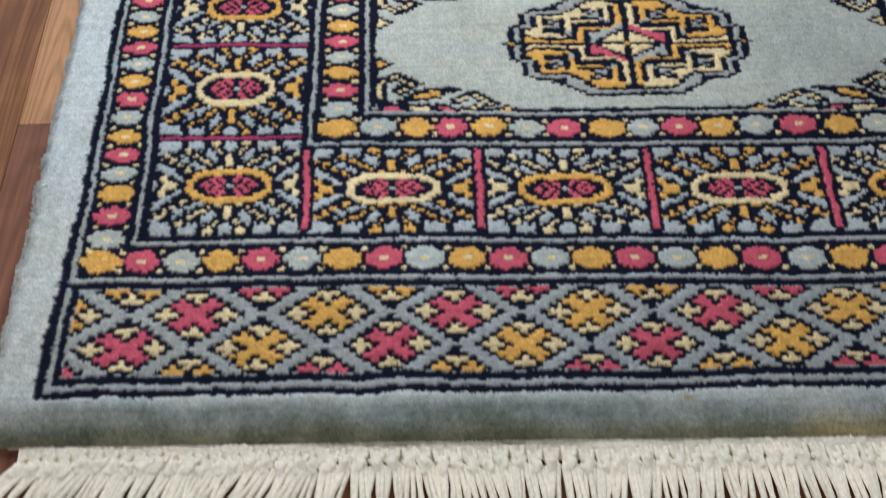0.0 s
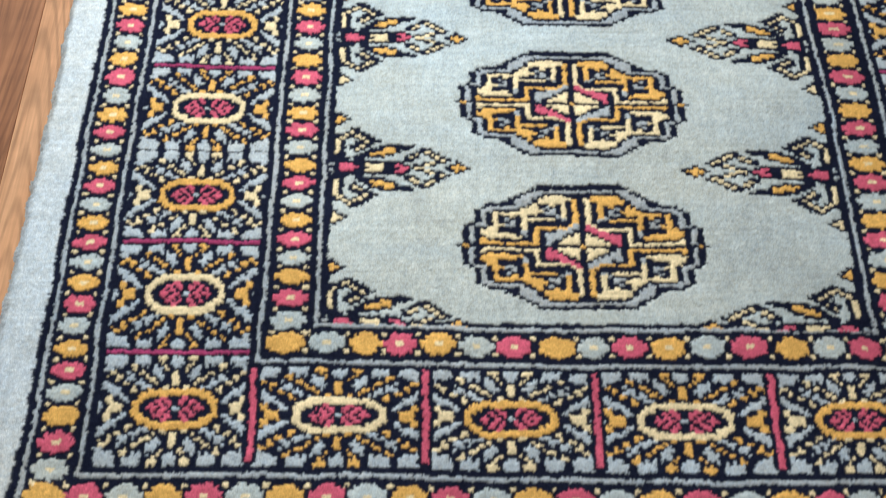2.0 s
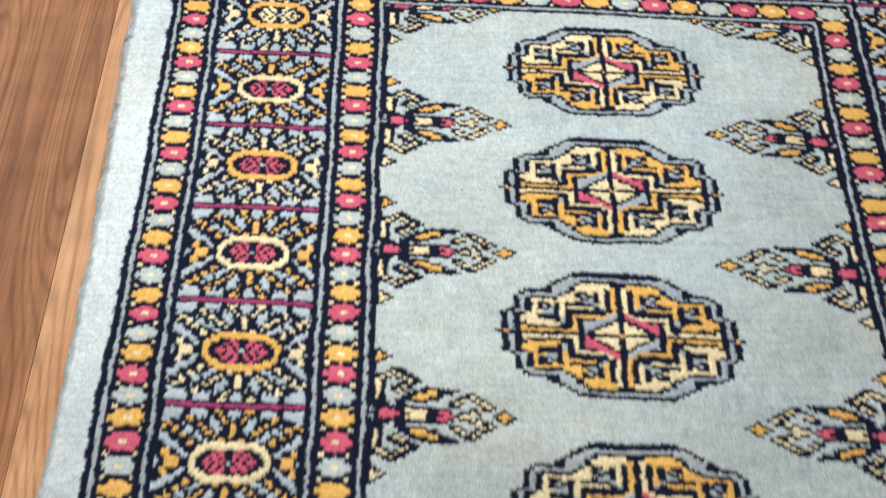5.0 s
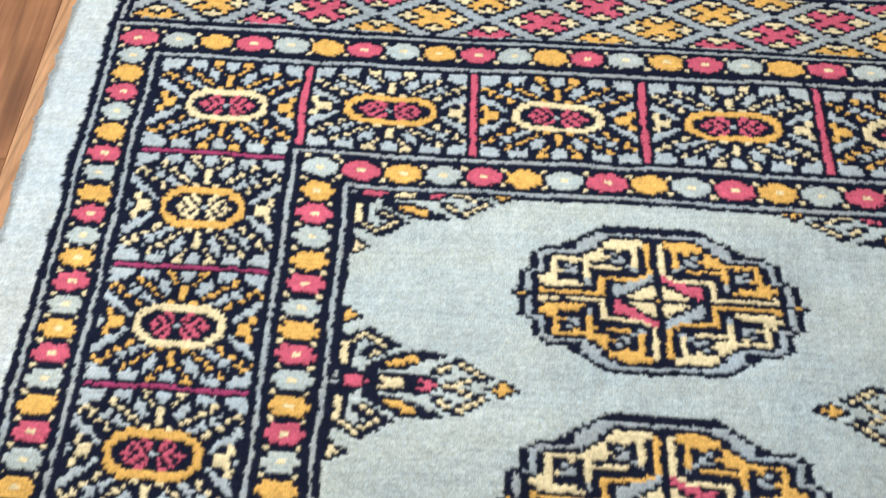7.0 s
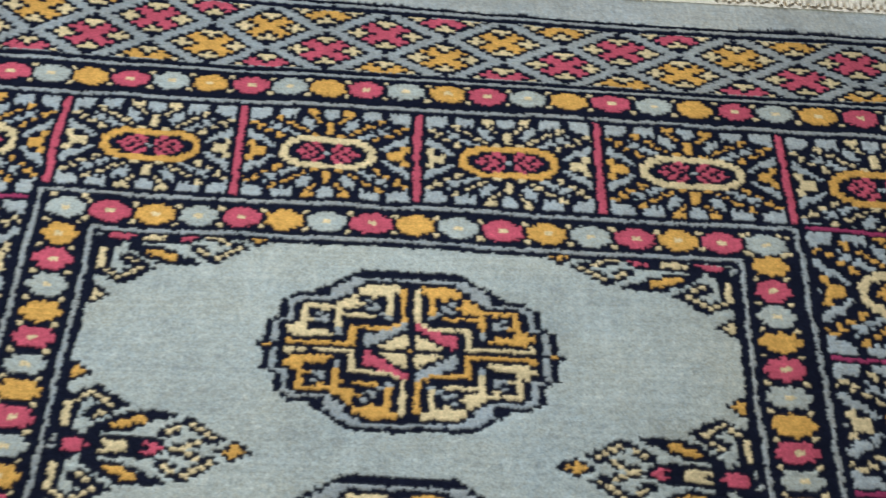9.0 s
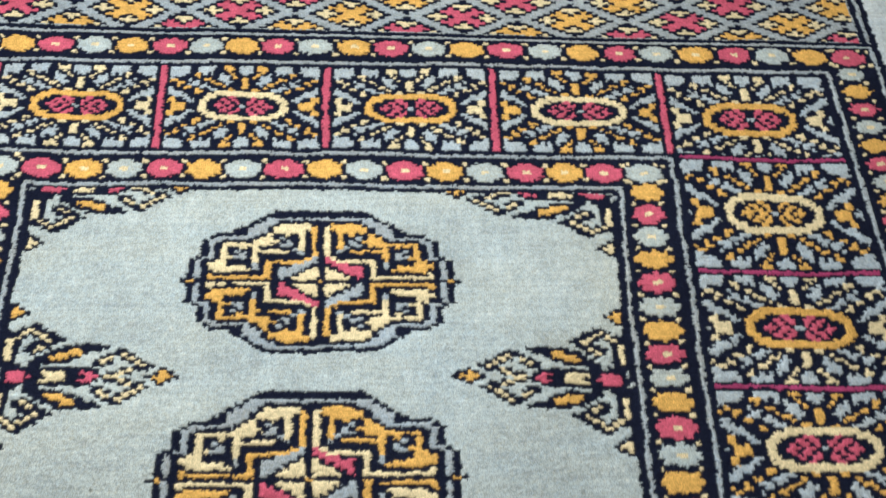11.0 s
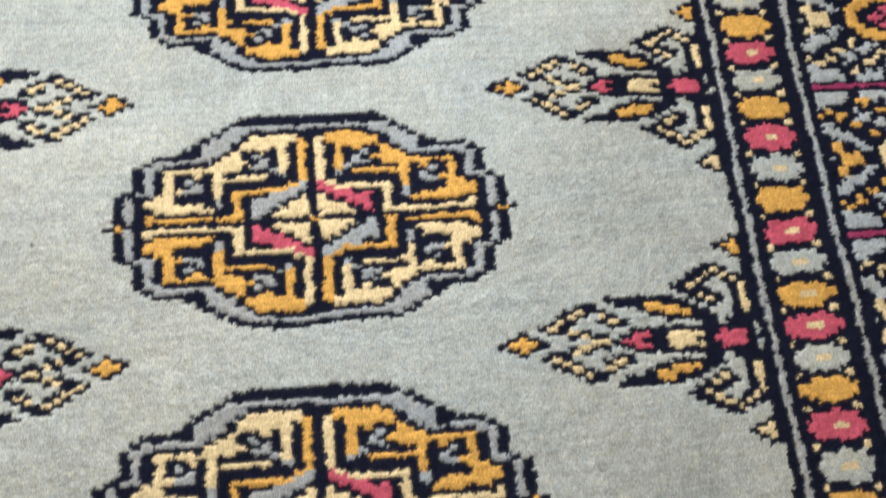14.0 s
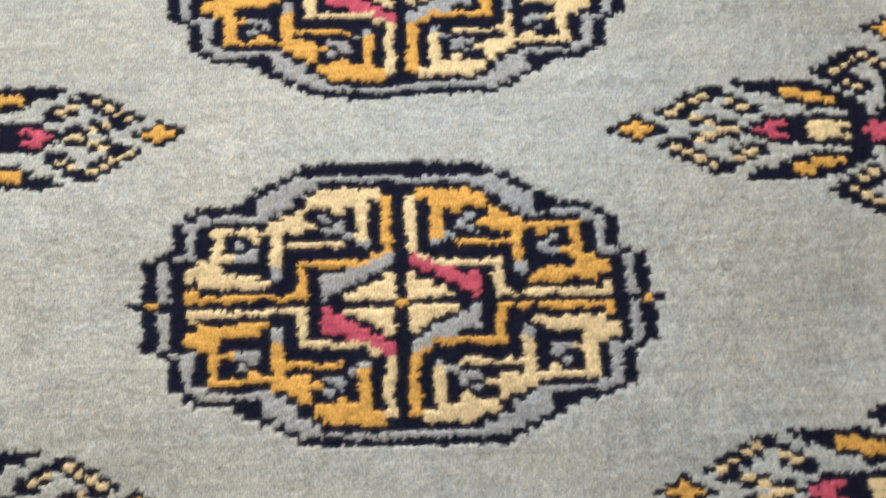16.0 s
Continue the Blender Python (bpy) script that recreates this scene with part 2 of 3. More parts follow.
def window(u0, u1, v0, v1, pad=0.006):
    i0, i1 = np.searchsorted(us, (u0 - pad, u1 + pad))
    j0, j1 = np.searchsorted(vs_, (v0 - pad, v1 + pad))
    return slice(j0, j1), slice(i0, i1)


def area(name, label, owner=None):
    AREAS.append((name, label, owner))
    return len(AREAS) - 1


def rect(u0, u1, v0, v1, code, which=None):
    w = window(u0, u1, v0, v1)
    m = (PU[w] >= u0) & (PU[w] < u1) & (PV[w] >= v0) & (PV[w] < v1)
    if code is not None:
        CODE[w][m] = code
    if which is not None:
        AREA[w][m] = which


def triple(u0, u1, v0, v1, tu, tv, which):
    """A dark, grey, dark line round a rectangle; the inside is left dark."""
    rect(u0, u1, v0, v1, DARK, which)
    rect(u0 + tu * 0.36, u1 - tu * 0.36, v0 + tv * 0.34, v1 - tv * 0.34, GREY)
    rect(u0 + tu * 0.64, u1 - tu * 0.64, v0 + tv * 0.66, v1 - tv * 0.66, DARK)


def table(chart):
    """The chart as an array of sign codes, last row first."""
    width = max(len(row) for row in chart)
    return np.array([[ord(s) for s in row.ljust(width, ".")] for row in reversed(chart)])


def stitch(w, cols, rows, chart, yarns, inside, which=None, ground=None):
    """Knots the chart where inside holds; cols and rows are the knots' places in it."""
    c, r = np.floor(cols).astype(int), np.floor(rows).astype(int)
    ok = inside & (c >= 0) & (r >= 0) & (c < chart.shape[1]) & (r < chart.shape[0])
    sign = chart[r.clip(0, chart.shape[0] - 1), c.clip(0, chart.shape[1] - 1)]
    for s, code in yarns.items():
        m = ok & (sign == ord(s))
        if np.ndim(code):
            CODE[w][m] = code[m]
        elif code >= 0:
            CODE[w][m] = code
        if which is not None and (np.ndim(code) or code >= 0):
            AREA[w][m] = which
    return ok


def medallion(u, v, width, height):
    w = window(u - width / 2, u + width / 2, v - height / 2, v + height / 2)
    du, dv = PU[w] - u, PV[w] - v
    same = du * dv < 0
    yarns = dict(SIGN)
    yarns["a"] = np.where(same, CREAM, GOLD)
    yarns["b"] = np.where(same, GOLD, CREAM)
    yarns["z"] = np.where(same, GREY, RED)
    n = area("medallion", "lobed cream, gold and navy medallion in the field")
    # the outline's inside is part of the medallion
    chart, cols, rows = table(MEDALLION), np.abs(du) / (width / 43) + 0.5, np.abs(dv) / (height / 43) + 0.5
    stitch(w, cols, rows, chart, yarns, dv >= 0, n)
    stitch(w, cols, rows, chart[:-1], yarns, dv < 0, n)      # the outline is a row thinner below


def arrow(u_tip, u_edge, v, half, side, upper=True, lower=True):
    """side: 1 at the right edge of the field, -1 at the left; half: the half height."""
    w = window(min(u_tip, u_edge), max(u_tip, u_edge), v - half, v + half)
    du = (PU[w] - u_tip) * side
    dv = PV[w] - v + (0.02 * du if side > 0 else 0)     # those at one side droop a little
    inside = ((dv >= 0) & upper) | ((dv < 0) & lower)
    n = area("field_motif", "stepped arrow motif in navy, cream, gold and red")
    chart = table(ARROW)
    cols, rows = du / (abs(u_edge - u_tip) / 27.6), np.abs(dv) / (half / 19.9) + 0.5
    yarns = {**SIGN, "w": CREAM, "t": np.where(dv > 0, GOLD, CREAM)}
    stitch(w, cols, rows, chart, yarns, inside, n)


def panel(u0, u1, v0, v1, gold_ring, plain=False):
    """A square of the main border with an oval flower."""
    kind = ("gold" if gold_ring else "cream")
    n = area("border_panel", f"border square with a {kind} oval flower")
    rect(u0, u1, v0, v1, DARK, n)
    w = window(u0, u1, v0, v1)
    du, dv = PU[w] - (u0 + u1) / 2, PV[w] - (v0 + v1) / 2
    inside = (np.abs(du) < (u1 - u0) / 2) & (np.abs(dv) < (v1 - v0) / 2)
    yarns = dict(SIGN)
    yarns["s"] = PALE
    yarns["a"], yarns["b"] = (CREAM, GOLD) if gold_ring else (GOLD, CREAM)
    if plain:
        yarns["r"] = CREAM if gold_ring else GOLD
    c, r = np.abs(du) / ((u1 - u0) / 43.4), np.abs(dv) / ((v1 - v0) / 30.6) + 0.5
    stitch(w, c, r, table(PANEL), yarns, inside)
    AREA[w][inside & (r < 6) & (c < 13) & (c + r < 16)] = area("flower", "", n)


def bead(u, v, hu, hv, code, nubs, owner):
    """An oval of a guard stripe with a pale eye, and the small cream knots between it and its neighbour."""
    w = window(u - hu, u + hu, v - hv, v + hv)
    du, dv = PU[w] - u, PV[w] - v
    ku, kv = 0.0025, 0.0012
    cu, cv = np.floor(du / ku + 0.5) * ku, np.floor(dv / kv + 0.5) * kv
    m = np.abs(cu / hu) ** 1.9 + np.abs(cv / hv) ** 1.9 < 1
    CODE[w][m] = code
    AREA[w][m] = area("bead", "", owner)
    eye = (np.abs(du) < 0.0019) & (np.abs(dv) < 0.0010)
    if code != GOLD or rng.random() < 0.4:
        CODE[w][eye] = CREAM
    for a, b in nubs:
        rect(u + a - 0.0014, u + a + 0.0014, v + b - 0.0010, v + b + 0.0010, CREAM)


BEADS = {"O": GOLD, "R": RED, "S": FIELD}


def bead_row(anchors, v, order, hv, owner):
    """anchors: places in the row and their u; the beads between are spread evenly."""
    places = np.interp(range(len(order)), *zip(*anchors))
    for i, s in enumerate(order):
        e = (places[min(i + 1, len(order) - 1)] - places[max(i - 1, 0)]) / (4 if 0 < i < len(order) - 1 else 2)
        bead(places[i], v, e * 0.88, hv, BEADS[s], ((e, hv * 0.8), (e, -hv * 0.8)), owner)


def bead_column(u, anchors, order, hu, owner):
    places = np.interp(range(len(order)), *zip(*anchors))
    for i, s in enumerate(order):
        e = (places[min(i + 1, len(order) - 1)] - places[max(i - 1, 0)]) / (4 if 0 < i < len(order) - 1 else 2)
        bead(u, places[i], hu, e * 0.84, BEADS[s], ((hu * 0.86, e), (-hu * 0.86, e)), owner)


def cycle(letters, n, start=0):
    return "".join(letters[(i + start) % len(letters)] for i in range(n))


def lattice(u0, u1, v0, v1, u_first, v_low, pitch, rise, red_first):
    """Diamonds with crosses between grey bars, in four staggered rows of which the outer two are cut."""
    band = area("lattice_band", "end band of red and gold crosses in a grey diamond trellis")
    rect(u0, u1, v0, v1, GREY, band)
    chart = table(DIAMOND)
    for row in range(-1, 3):
        for k in range(-3, 26):
            if (k + row) % 2:
                continue
            u, v = u_first + k * pitch / 2, v_low + row * rise
            first = (k % 4 == 0) if row % 2 == 0 else (k % 4 == 1)
            if row in (-1, 2):
                first = not first
            colour = RED if first == red_first else GOLD
            w = window(max(u0, u - pitch / 2), min(u1, u + pitch / 2), max(v0, v - rise), min(v1, v + rise))
            du, dv = PU[w] - u, PV[w] - v
            if not du.size:
                continue
            inside = (PU[w] > u0 + 0.001) & (PU[w] < u1 - 0.001) & (PV[w] > v0 + 0.0012) & (PV[w] < v1 - 0.0012)
            stitch(w, np.abs(du) / (pitch / 17.7) + 0.5, np.abs(dv) / (rise / 6.95) + 0.5, chart, {**SIGN, "x": colour}, inside, area("diamond", "", band))
    for a, b in ((v0, v0 + 0.0006), (v1 - 0.0006, v1)):
        rect(u0, u1, a, b, DARK)


def weave_pattern():
    # outer line, the two lattice bands, outer guard stripe
    edge = area("outer_line", "navy and grey outline of the border")
    triple(-0.2797, 0.2935, -0.0975, 0.739, 0.0088, 0.0080, edge)
    triple(-0.2797, 0.2935, -0.050, 0.684, 0.0088, 0.0072, edge)
    lattice(-0.2712, 0.2850, -0.0896, -0.050, -0.2475, -0.0772, 0.0587, 0.0146, True)
    lattice(-0.2712, 0.2850, 0.684, 0.7312, -0.2275, 0.6993, 0.0596, 0.0155, False)
    guard = area("guard_stripe", "outer stripe of gold, red and grey beads")
    rect(-0.271, 0.2847, -0.0428, 0.677, DARK, guard)
    bead_row(((0, -0.2650), (3, -0.2100), (6, -0.1541), (9, -0.0958), (12, -0.0382), (15, 0.0208), (18, 0.0823), (28, 0.2755)),
             -0.0372, cycle("ORS", 29), 0.0058, guard)
    bead_row(((0, -0.2620), (3, -0.2008), (6, -0.1435), (9, -0.0843), (12, -0.0271), (15, 0.0326), (18, 0.0923), (21, 0.1525), (24, 0.2133), (27, 0.2755)),
             0.6703, cycle("RSO", 28), 0.0058, guard)
    bead_column(-0.2635, ((0, -0.0380), (3, -0.0021), (6, 0.0298), (9, 0.0636), (12, 0.0963), (15, 0.1288), (18, 0.1620), (21, 0.1985), (24, 0.2335),
                          (27, 0.2660), (30, 0.3000), (33, 0.3345), (36, 0.3675), (39, 0.4025), (50, 0.5262), (53, 0.5612), (56, 0.5950), (59, 0.6335), (62, 0.6700)), cycle("OSR", 63), 0.0081, guard)
    bead_column(0.2745, ((0, -0.0372), (54, 0.5810), (57, 0.6140), (62, 0.6700)), cycle("OSR", 63), 0.0078, guard)
    # main border
    main = area("border_line", "grey line between stripe and main border")
    triple(-0.2558, 0.2660, -0.0315, 0.6632, 0.0085, 0.0066, main)
    rect(-0.2473, 0.2575, -0.0245, 0.6568, DARK, main)
    near = [-0.2473, -0.1727, -0.0889, -0.0064, 0.0808, 0.1670, 0.2575]
    far = [-0.2473, -0.1705, -0.0855, -0.0012, 0.0838, 0.1705, 0.2575]
    for i in range(6):
        corner = i in (0, 5)
        panel(near[i] + 0.0005, near[i + 1] - 0.0005, -0.0243, 0.0272 if corner else 0.0215, i % 2 == 0)
        panel(far[i] + 0.0005, far[i + 1] - 0.0005, 0.6005 if corner else 0.6062, 0.6566, i % 2 == 1)
    seps = [0.0285, 0.0860, 0.1395, 0.1940, 0.2520, 0.3080, 0.3652, 0.4240, 0.4800, 0.5365, 0.5985]
    seps_right = [v + 0.0053 for v in seps[:-1]] + [0.6045]
    for i in range(10):
        a, b = seps[i] + 0.0003, seps[i + 1] - 0.0003
        panel(-0.2473, -0.1745, a, b, i % 2 == 1, plain=i == 9)
        panel(0.1725, 0.2575, seps_right[i] + 0.0003, seps_right[i + 1] - 0.0003, i % 2 == 0, plain=i == 9)
    for lines, a, b in ((near, -0.0225, 0.0215), (far, 0.6050, 0.6570)):
        for u in lines[1:6]:
            rect(u - 0.0036, u + 0.0036, a - 0.001, b + 0.001, DARK)
            rect(u - 0.0017, u + 0.0017, a, b, RED)
    for column, a, b in ((seps, -0.2465, -0.1750), (seps_right, 0.1730, 0.2570)):
        for i, v in enumerate(column):
            if i != 2:
                rect(a, b, v - 0.0021, v + 0.0021, DARK)
                rect(a, b, v - 0.0011, v + 0.0010, MAGENTA)
    # inner guard stripe
    inner = area("guard_stripe", "inner stripe of gold, red and grey beads round the field")
    triple(-0.1757, 0.1740, 0.0205, 0.6066, 0.0088, 0.0064, inner)
    rect(-0.1669, 0.1652, 0.0269, 0.6002, DARK, inner)
    bead_row(((0, -0.1590), (2, -0.1194), (3, -0.1018), (4, -0.0834), (6, -0.0458), (7, -0.0244), (9, 0.0128), (10, 0.0321), (12, 0.0728), (13, 0.0945), (16, 0.1552)),
             0.0331, "OSOROSROSROSROSRS", 0.0054, inner)
    bead_row(((0, -0.1582), (16, 0.1552)), 0.5942, "SROSROSROSROSRORS", 0.0055, inner)
    bead_column(-0.1582, ((0, 0.0328), (3, 0.0670), (6, 0.0987), (9, 0.1311), (12, 0.1648), (15, 0.1995), (18, 0.2355), (21, 0.2688), (24, 0.3038), (27, 0.3385), (30, 0.3733), (33, 0.4085),
                          (42, 0.5100), (45, 0.5440), (48, 0.5808), (49, 0.5942)), cycle("OSR", 50), 0.0083, inner)
    bead_column(0.1547, ((0, 0.0328), (18, 0.2413), (21, 0.2757), (24, 0.3106), (27, 0.3445), (30, 0.3795), (33, 0.4100), (36, 0.4437), (39, 0.4780), (42, 0.5118), (45, 0.5470),
                         (48, 0.5835), (49, 0.5942)), cycle("OSR", 50), 0.0083, inner)
    triple(-0.1492, 0.1466, 0.0383, 0.5888, 0.0084, 0.0064, inner)
    # field
    ground = area("field", "plain pale grey wool field, slightly mottled")
    rect(-0.1408, 0.1382, 0.0446, 0.5824, FIELD, ground)
    arrows = ((-0.0669, 0.0480, 0.0425, 0.0425), (-0.0658, 0.0480, 0.1305, 0.1318), (-0.0660, 0.0488, 0.2168, 0.2175), (-0.0652, 0.0503, 0.3080, 0.3080),
              (-0.0627, 0.0495, 0.4018, 0.3998), (-0.0630, 0.0537, 0.4900, 0.4897), (-0.0635, 0.0540, 0.5835, 0.5835))
    for i, (left, right, v_left, v_right) in enumerate(arrows):
        arrow(left, -0.1412, v_left, 0.0332, -1, i < 6, i > 0)
        arrow(right, 0.1386, v_right, 0.0332, 1, i < 6, i > 0)
    for u, v, width, height in ((-0.0072, 0.0860, 0.1326, 0.0714), (-0.0083, 0.1733, 0.1320, 0.0710), (-0.0080, 0.2618, 0.1326, 0.0730),
                                (-0.0081, 0.3557, 0.1346, 0.0732), (-0.0058, 0.4460, 0.1332, 0.0730), (-0.0033, 0.5348, 0.1280, 0.0716)):
        medallion(u, v, width, height)


weave_pattern()
# the dark yarn stands out over its neighbours
dark = CODE == DARK
fine = np.isin(AREA, [n for n, a in enumerate(AREAS) if a[0] in ("field_motif", "border_panel", "flower")])
for shift_v, shift_u, share_ in ((1, 0, 0.26), (-1, 0, 0.26), (0, 1, 0.38), (0, -1, 0.38)):
    thick = value_noise(0.0021, 0.5) + 0.5 < share_ * np.where(fine, 0.9, 1.0)
    CODE[np.roll(dark, (shift_v, shift_u), (0, 1)) & thick] = DARK

# yarn colour of each tuft, with lots of one dye that differ a little in long bands along the weft
lot = 1 + value_noise(0.012, 0.035, 6, 1) + value_noise(0.05, 0.04) + rng.normal(0, 0.07, (NV, NU))
rows = np.sin(PV * (2 * math.pi / 0.0031)) * (0.6 + value_noise(0.02, 0.5))
lot = lot + 0.030 * rows + value_noise(0.0022, 0.05, 5, 1) + value_noise(0.0016, 0.04, 1, 7)
lot = lot + value_noise(0.018, 0.05) + value_noise(0.0055, 0.055) + value_noise(0.0015, 0.06)
warm = value_noise(0.07, 0.9, 1.6, 1) + value_noise(0.009, 0.7, 3, 1) + rng.normal(0, 0.9, (NV, NU))
DYE = DYES[CODE] * lot[..., None] * (1 + warm[..., None] * np.array((0.032, 0.002, -0.04)) * (np.isin(CODE, (FIELD, MARGIN, GREY, PALE)))[..., None])
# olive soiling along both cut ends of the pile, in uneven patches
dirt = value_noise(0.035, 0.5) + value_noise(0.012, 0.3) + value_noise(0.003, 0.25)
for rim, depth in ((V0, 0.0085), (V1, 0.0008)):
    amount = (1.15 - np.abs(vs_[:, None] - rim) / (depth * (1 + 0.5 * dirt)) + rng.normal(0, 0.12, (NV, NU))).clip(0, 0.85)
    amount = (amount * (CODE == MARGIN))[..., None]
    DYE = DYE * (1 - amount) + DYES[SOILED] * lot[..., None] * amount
# shade of the near margin's sloping pile, put into the dye as mottled darkening
end_shade = ((-0.0965 - vs_[:, None]) / 0.007).clip(0, 1) * (0.66 + value_noise(0.045, 0.28) + value_noise(0.013, 0.22) + value_noise(0.0045, 0.16, 2, 1) + value_noise(0.0016, 0.12)).clip(0.15, 1)
end_shade = (end_shade * (CODE == MARGIN))[..., None]
DYE = DYE * (1 - end_shade * np.array((0.66, 0.62, 0.65)))
# an ochre stain and a small drip on the near margin
for su, sv, ru, rv, depth in ((0.062, -0.1135, 0.022, 0.009, 0.5), (-0.002, -0.1010, 0.0025, 0.0012, 0.8)):
    spot = depth * (1.25 - ((us[None, :] - su) / ru) ** 2 - ((vs_[:, None] - sv) / rv) ** 2 + 0.5 * dirt).clip(0, 1)
    spot = (spot * (CODE == MARGIN))[..., None]
    DYE = DYE * (1 - spot) + np.array((0.30, 0.235, 0.10)) * lot[..., None] * spot
# fibres of neighbouring tufts mix at the tips
mix = DYE.copy()
mix[1:-1, 1:-1] = 0.80 * DYE[1:-1, 1:-1] + 0.05 * (DYE[:-2, 1:-1] + DYE[2:, 1:-1] + DYE[1:-1, :-2] + DYE[1:-1, 2:])
DYE = mix


def spread(v):
    """How wide the rug lies at v, against its far end."""
    return 0.937 + 0.1860 * v - 0.1367 * v * v


def lie(u, v):
    """From the rug's plan to the floor: it is narrower at one end and pulled askew."""
    k = spread(v)
    x = -0.21 + 0.2125 * k + k * u
    y = v + (-0.026 - 0.024 * v / 0.63) * (x + 0.21)
    # the far end band is pulled in, more and more towards one side
    pull = np.interp(u, (-0.22, -0.15, -0.09, -0.03, 0.03, 0.10, 0.20), (0.001, 0.004, 0.008, 0.010, 0.0115, 0.0125, 0.0125))
    q, beyond = np.clip((v - 0.676) / 0.063, 0, 1), np.clip((v - 0.739) / 0.0105, 0, 1)
    return x, y - q ** 0.6 * (pull * (1 - beyond) + 0.0005 * beyond)


RX, RY = lie(us[None, :] + 0 * vs_[:, None], vs_[:, None] + 0 * us[None, :])
# the left margin widens towards the far end
LINE_X = lie(-0.2797, vs_)[0][:, None]
step = ((vs_ - 0.33) / 0.27).clip(0, 1)[:, None]
rim_x = -0.2985 - 0.0085 * step * step * (3 - 2 * step)
share = ((-0.2797 - us[None, :]) / (-0.2797 - U0)).clip(0, 1)
RX = np.where(share > 0, LINE_X + share * (rim_x - LINE_X), RX)
hem = value_noise(0.03, 0.0005) + value_noise(0.005, 0.0006) + rng.normal(0, 0.00025, (NV, NU))
d_side = np.minimum(us[None, :] - U0, U1 - us[None, :])
d_end = np.minimum(vs_[:, None] - V0, V1 - vs_[:, None])
fall = np.maximum(1 - (d_side + hem).clip(0) / 0.0058, 0) ** 1.8 * 0.0088
fall = np.maximum(fall, np.maximum(1 - (d_end + hem).clip(0) / 0.015, 0) ** 1.6 * 0.0056)
RZ = -fall + value_noise(0.004, 0.00006) + value_noise(0.06, 0.0004) + rng.normal(0, 0.00004, (NV, NU))
RZ = RZ - 0.00035 * (CODE == DARK)
RX = RX + rng.normal(0, 0.00016, (NV, NU)) + (d_side < 0.004) * hem * 0.7 * np.sign(us[None, :])
RY = RY + rng.normal(0, 0.00016, (NV, NU))

rug = tagged(new("rug"), "hand-knotted pale grey wool rug with patterned border on wooden floor", "rug")
rug.location = (0, 0, FLOOR_Z)
back = bmesh.new()
for a, b in ((U0, V0), (U1, V0), (U1, V1), (U0, V1)):
    x, y = lie(a * 0.985, b)
    back.verts.new((x, y, 0.0002))
bmesh.ops.extrude_face_region(back, geom=[back.faces.new(back.verts)])
back.verts.ensure_lookup_table()
for v in back.verts[4:]:
    v.co.z = 0.0022
bmesh.ops.recalc_face_normals(back, faces=back.faces)
part("backing", back, JUTE, rug, "woven cotton backing")


def pile_part(n):
    """The tufts of one area as one mesh."""
    name, label, owner = AREAS[n]
    j, i = np.nonzero(AREA[:-1, :-1] == n)
    if not len(j):
        return
    a = j * NU + i
    quads = np.stack((a, a + 1, a + NU + 1, a + NU), 1)
    used, faces = np.unique(quads, return_inverse=True)
    faces = faces.reshape(-1, 4)
    me = bpy.data.meshes.new(name)
    me.vertices.add(len(used))
    me.vertices.foreach_set("co", np.stack((RX.ravel()[used], RY.ravel()[used], RZ.ravel()[used] - FLOOR_Z), 1).astype(np.float32).ravel())
    me.loops.add(faces.size)
    me.loops.foreach_set("vertex_index", faces.ravel().astype(np.int32))
    me.polygons.add(len(faces))
    me.polygons.foreach_set("loop_start", np.arange(0, faces.size, 4, dtype=np.int32))
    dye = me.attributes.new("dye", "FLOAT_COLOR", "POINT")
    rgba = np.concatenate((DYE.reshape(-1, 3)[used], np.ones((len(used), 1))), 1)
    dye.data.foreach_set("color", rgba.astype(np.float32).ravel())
    me.materials.append(WOOL)
    me.update()
    me.polygons.foreach_set("use_smooth", np.ones(len(faces), bool))
    ob = new(name, me)
    ob.parent = made.get(owner, rug)
    made[n] = ob
    if label:
        tagged(ob, label)


made = {}
for n in range(len(AREAS)):
    pile_part(n)


# ---------- woven ends and fringe ----------
def end_weave(v0, v1, label):
    """The flat-woven cotton band beyond the pile, ribbed by its weft."""
    bm = bmesh.new()
    nu, nv = 420, 26
    grid = []
    for j in range(nv + 1):
        row = []
        for i in range(nu + 1):
            s, q = i / nu, j / nv
            u, v = U0 * 0.965 + (U1 - U0) * 0.968 * s, v0 + (v1 - v0) * q
            v += 0.0012 * noise.noise((u * 22, 0.3, v0)) * q
            x, y = lie(u, v)
            z = 0.0034 - 0.0006 * q + 0.0003 * noise.noise((u * 420, v * 900, 2.0)) + 0.00018 * math.cos(i * math.pi) + 0.0004 * noise.noise((u * 60, v * 90, 1.0))
            row.append(bm.verts.new((x, y, z)))
        grid.append(row)
    for j in range(nv):
        for i in range(nu):
            f = bm.faces.new((grid[j][i], grid[j][i + 1], grid[j + 1][i + 1], grid[j + 1][i]))
            f.smooth = True
    return part("end_weave", bm, WEAVE, rug, label)


def tube(bm, points, radius, sides=5):
    rings = []
    for p, q in zip(points, points[1:] + [points[-1] * 2 - points[-2]]):
        d = (q - p).normalized()
        a = d.cross(Vector((0, 0, 1))).normalized()
        b = a.cross(d)
        rings.append([bm.verts.new(p + (a * math.cos(h) + b * math.sin(h)) * radius) for h in (2 * math.pi * s / sides for s in range(sides))])
    for r0, r1 in zip(rings, rings[1:]):
        for s in range(sides):
            bm.faces.new((r0[s], r0[(s + 1) % sides], r1[(s + 1) % sides], r1[s])).smooth = True
    bm.faces.new(rings[-1])


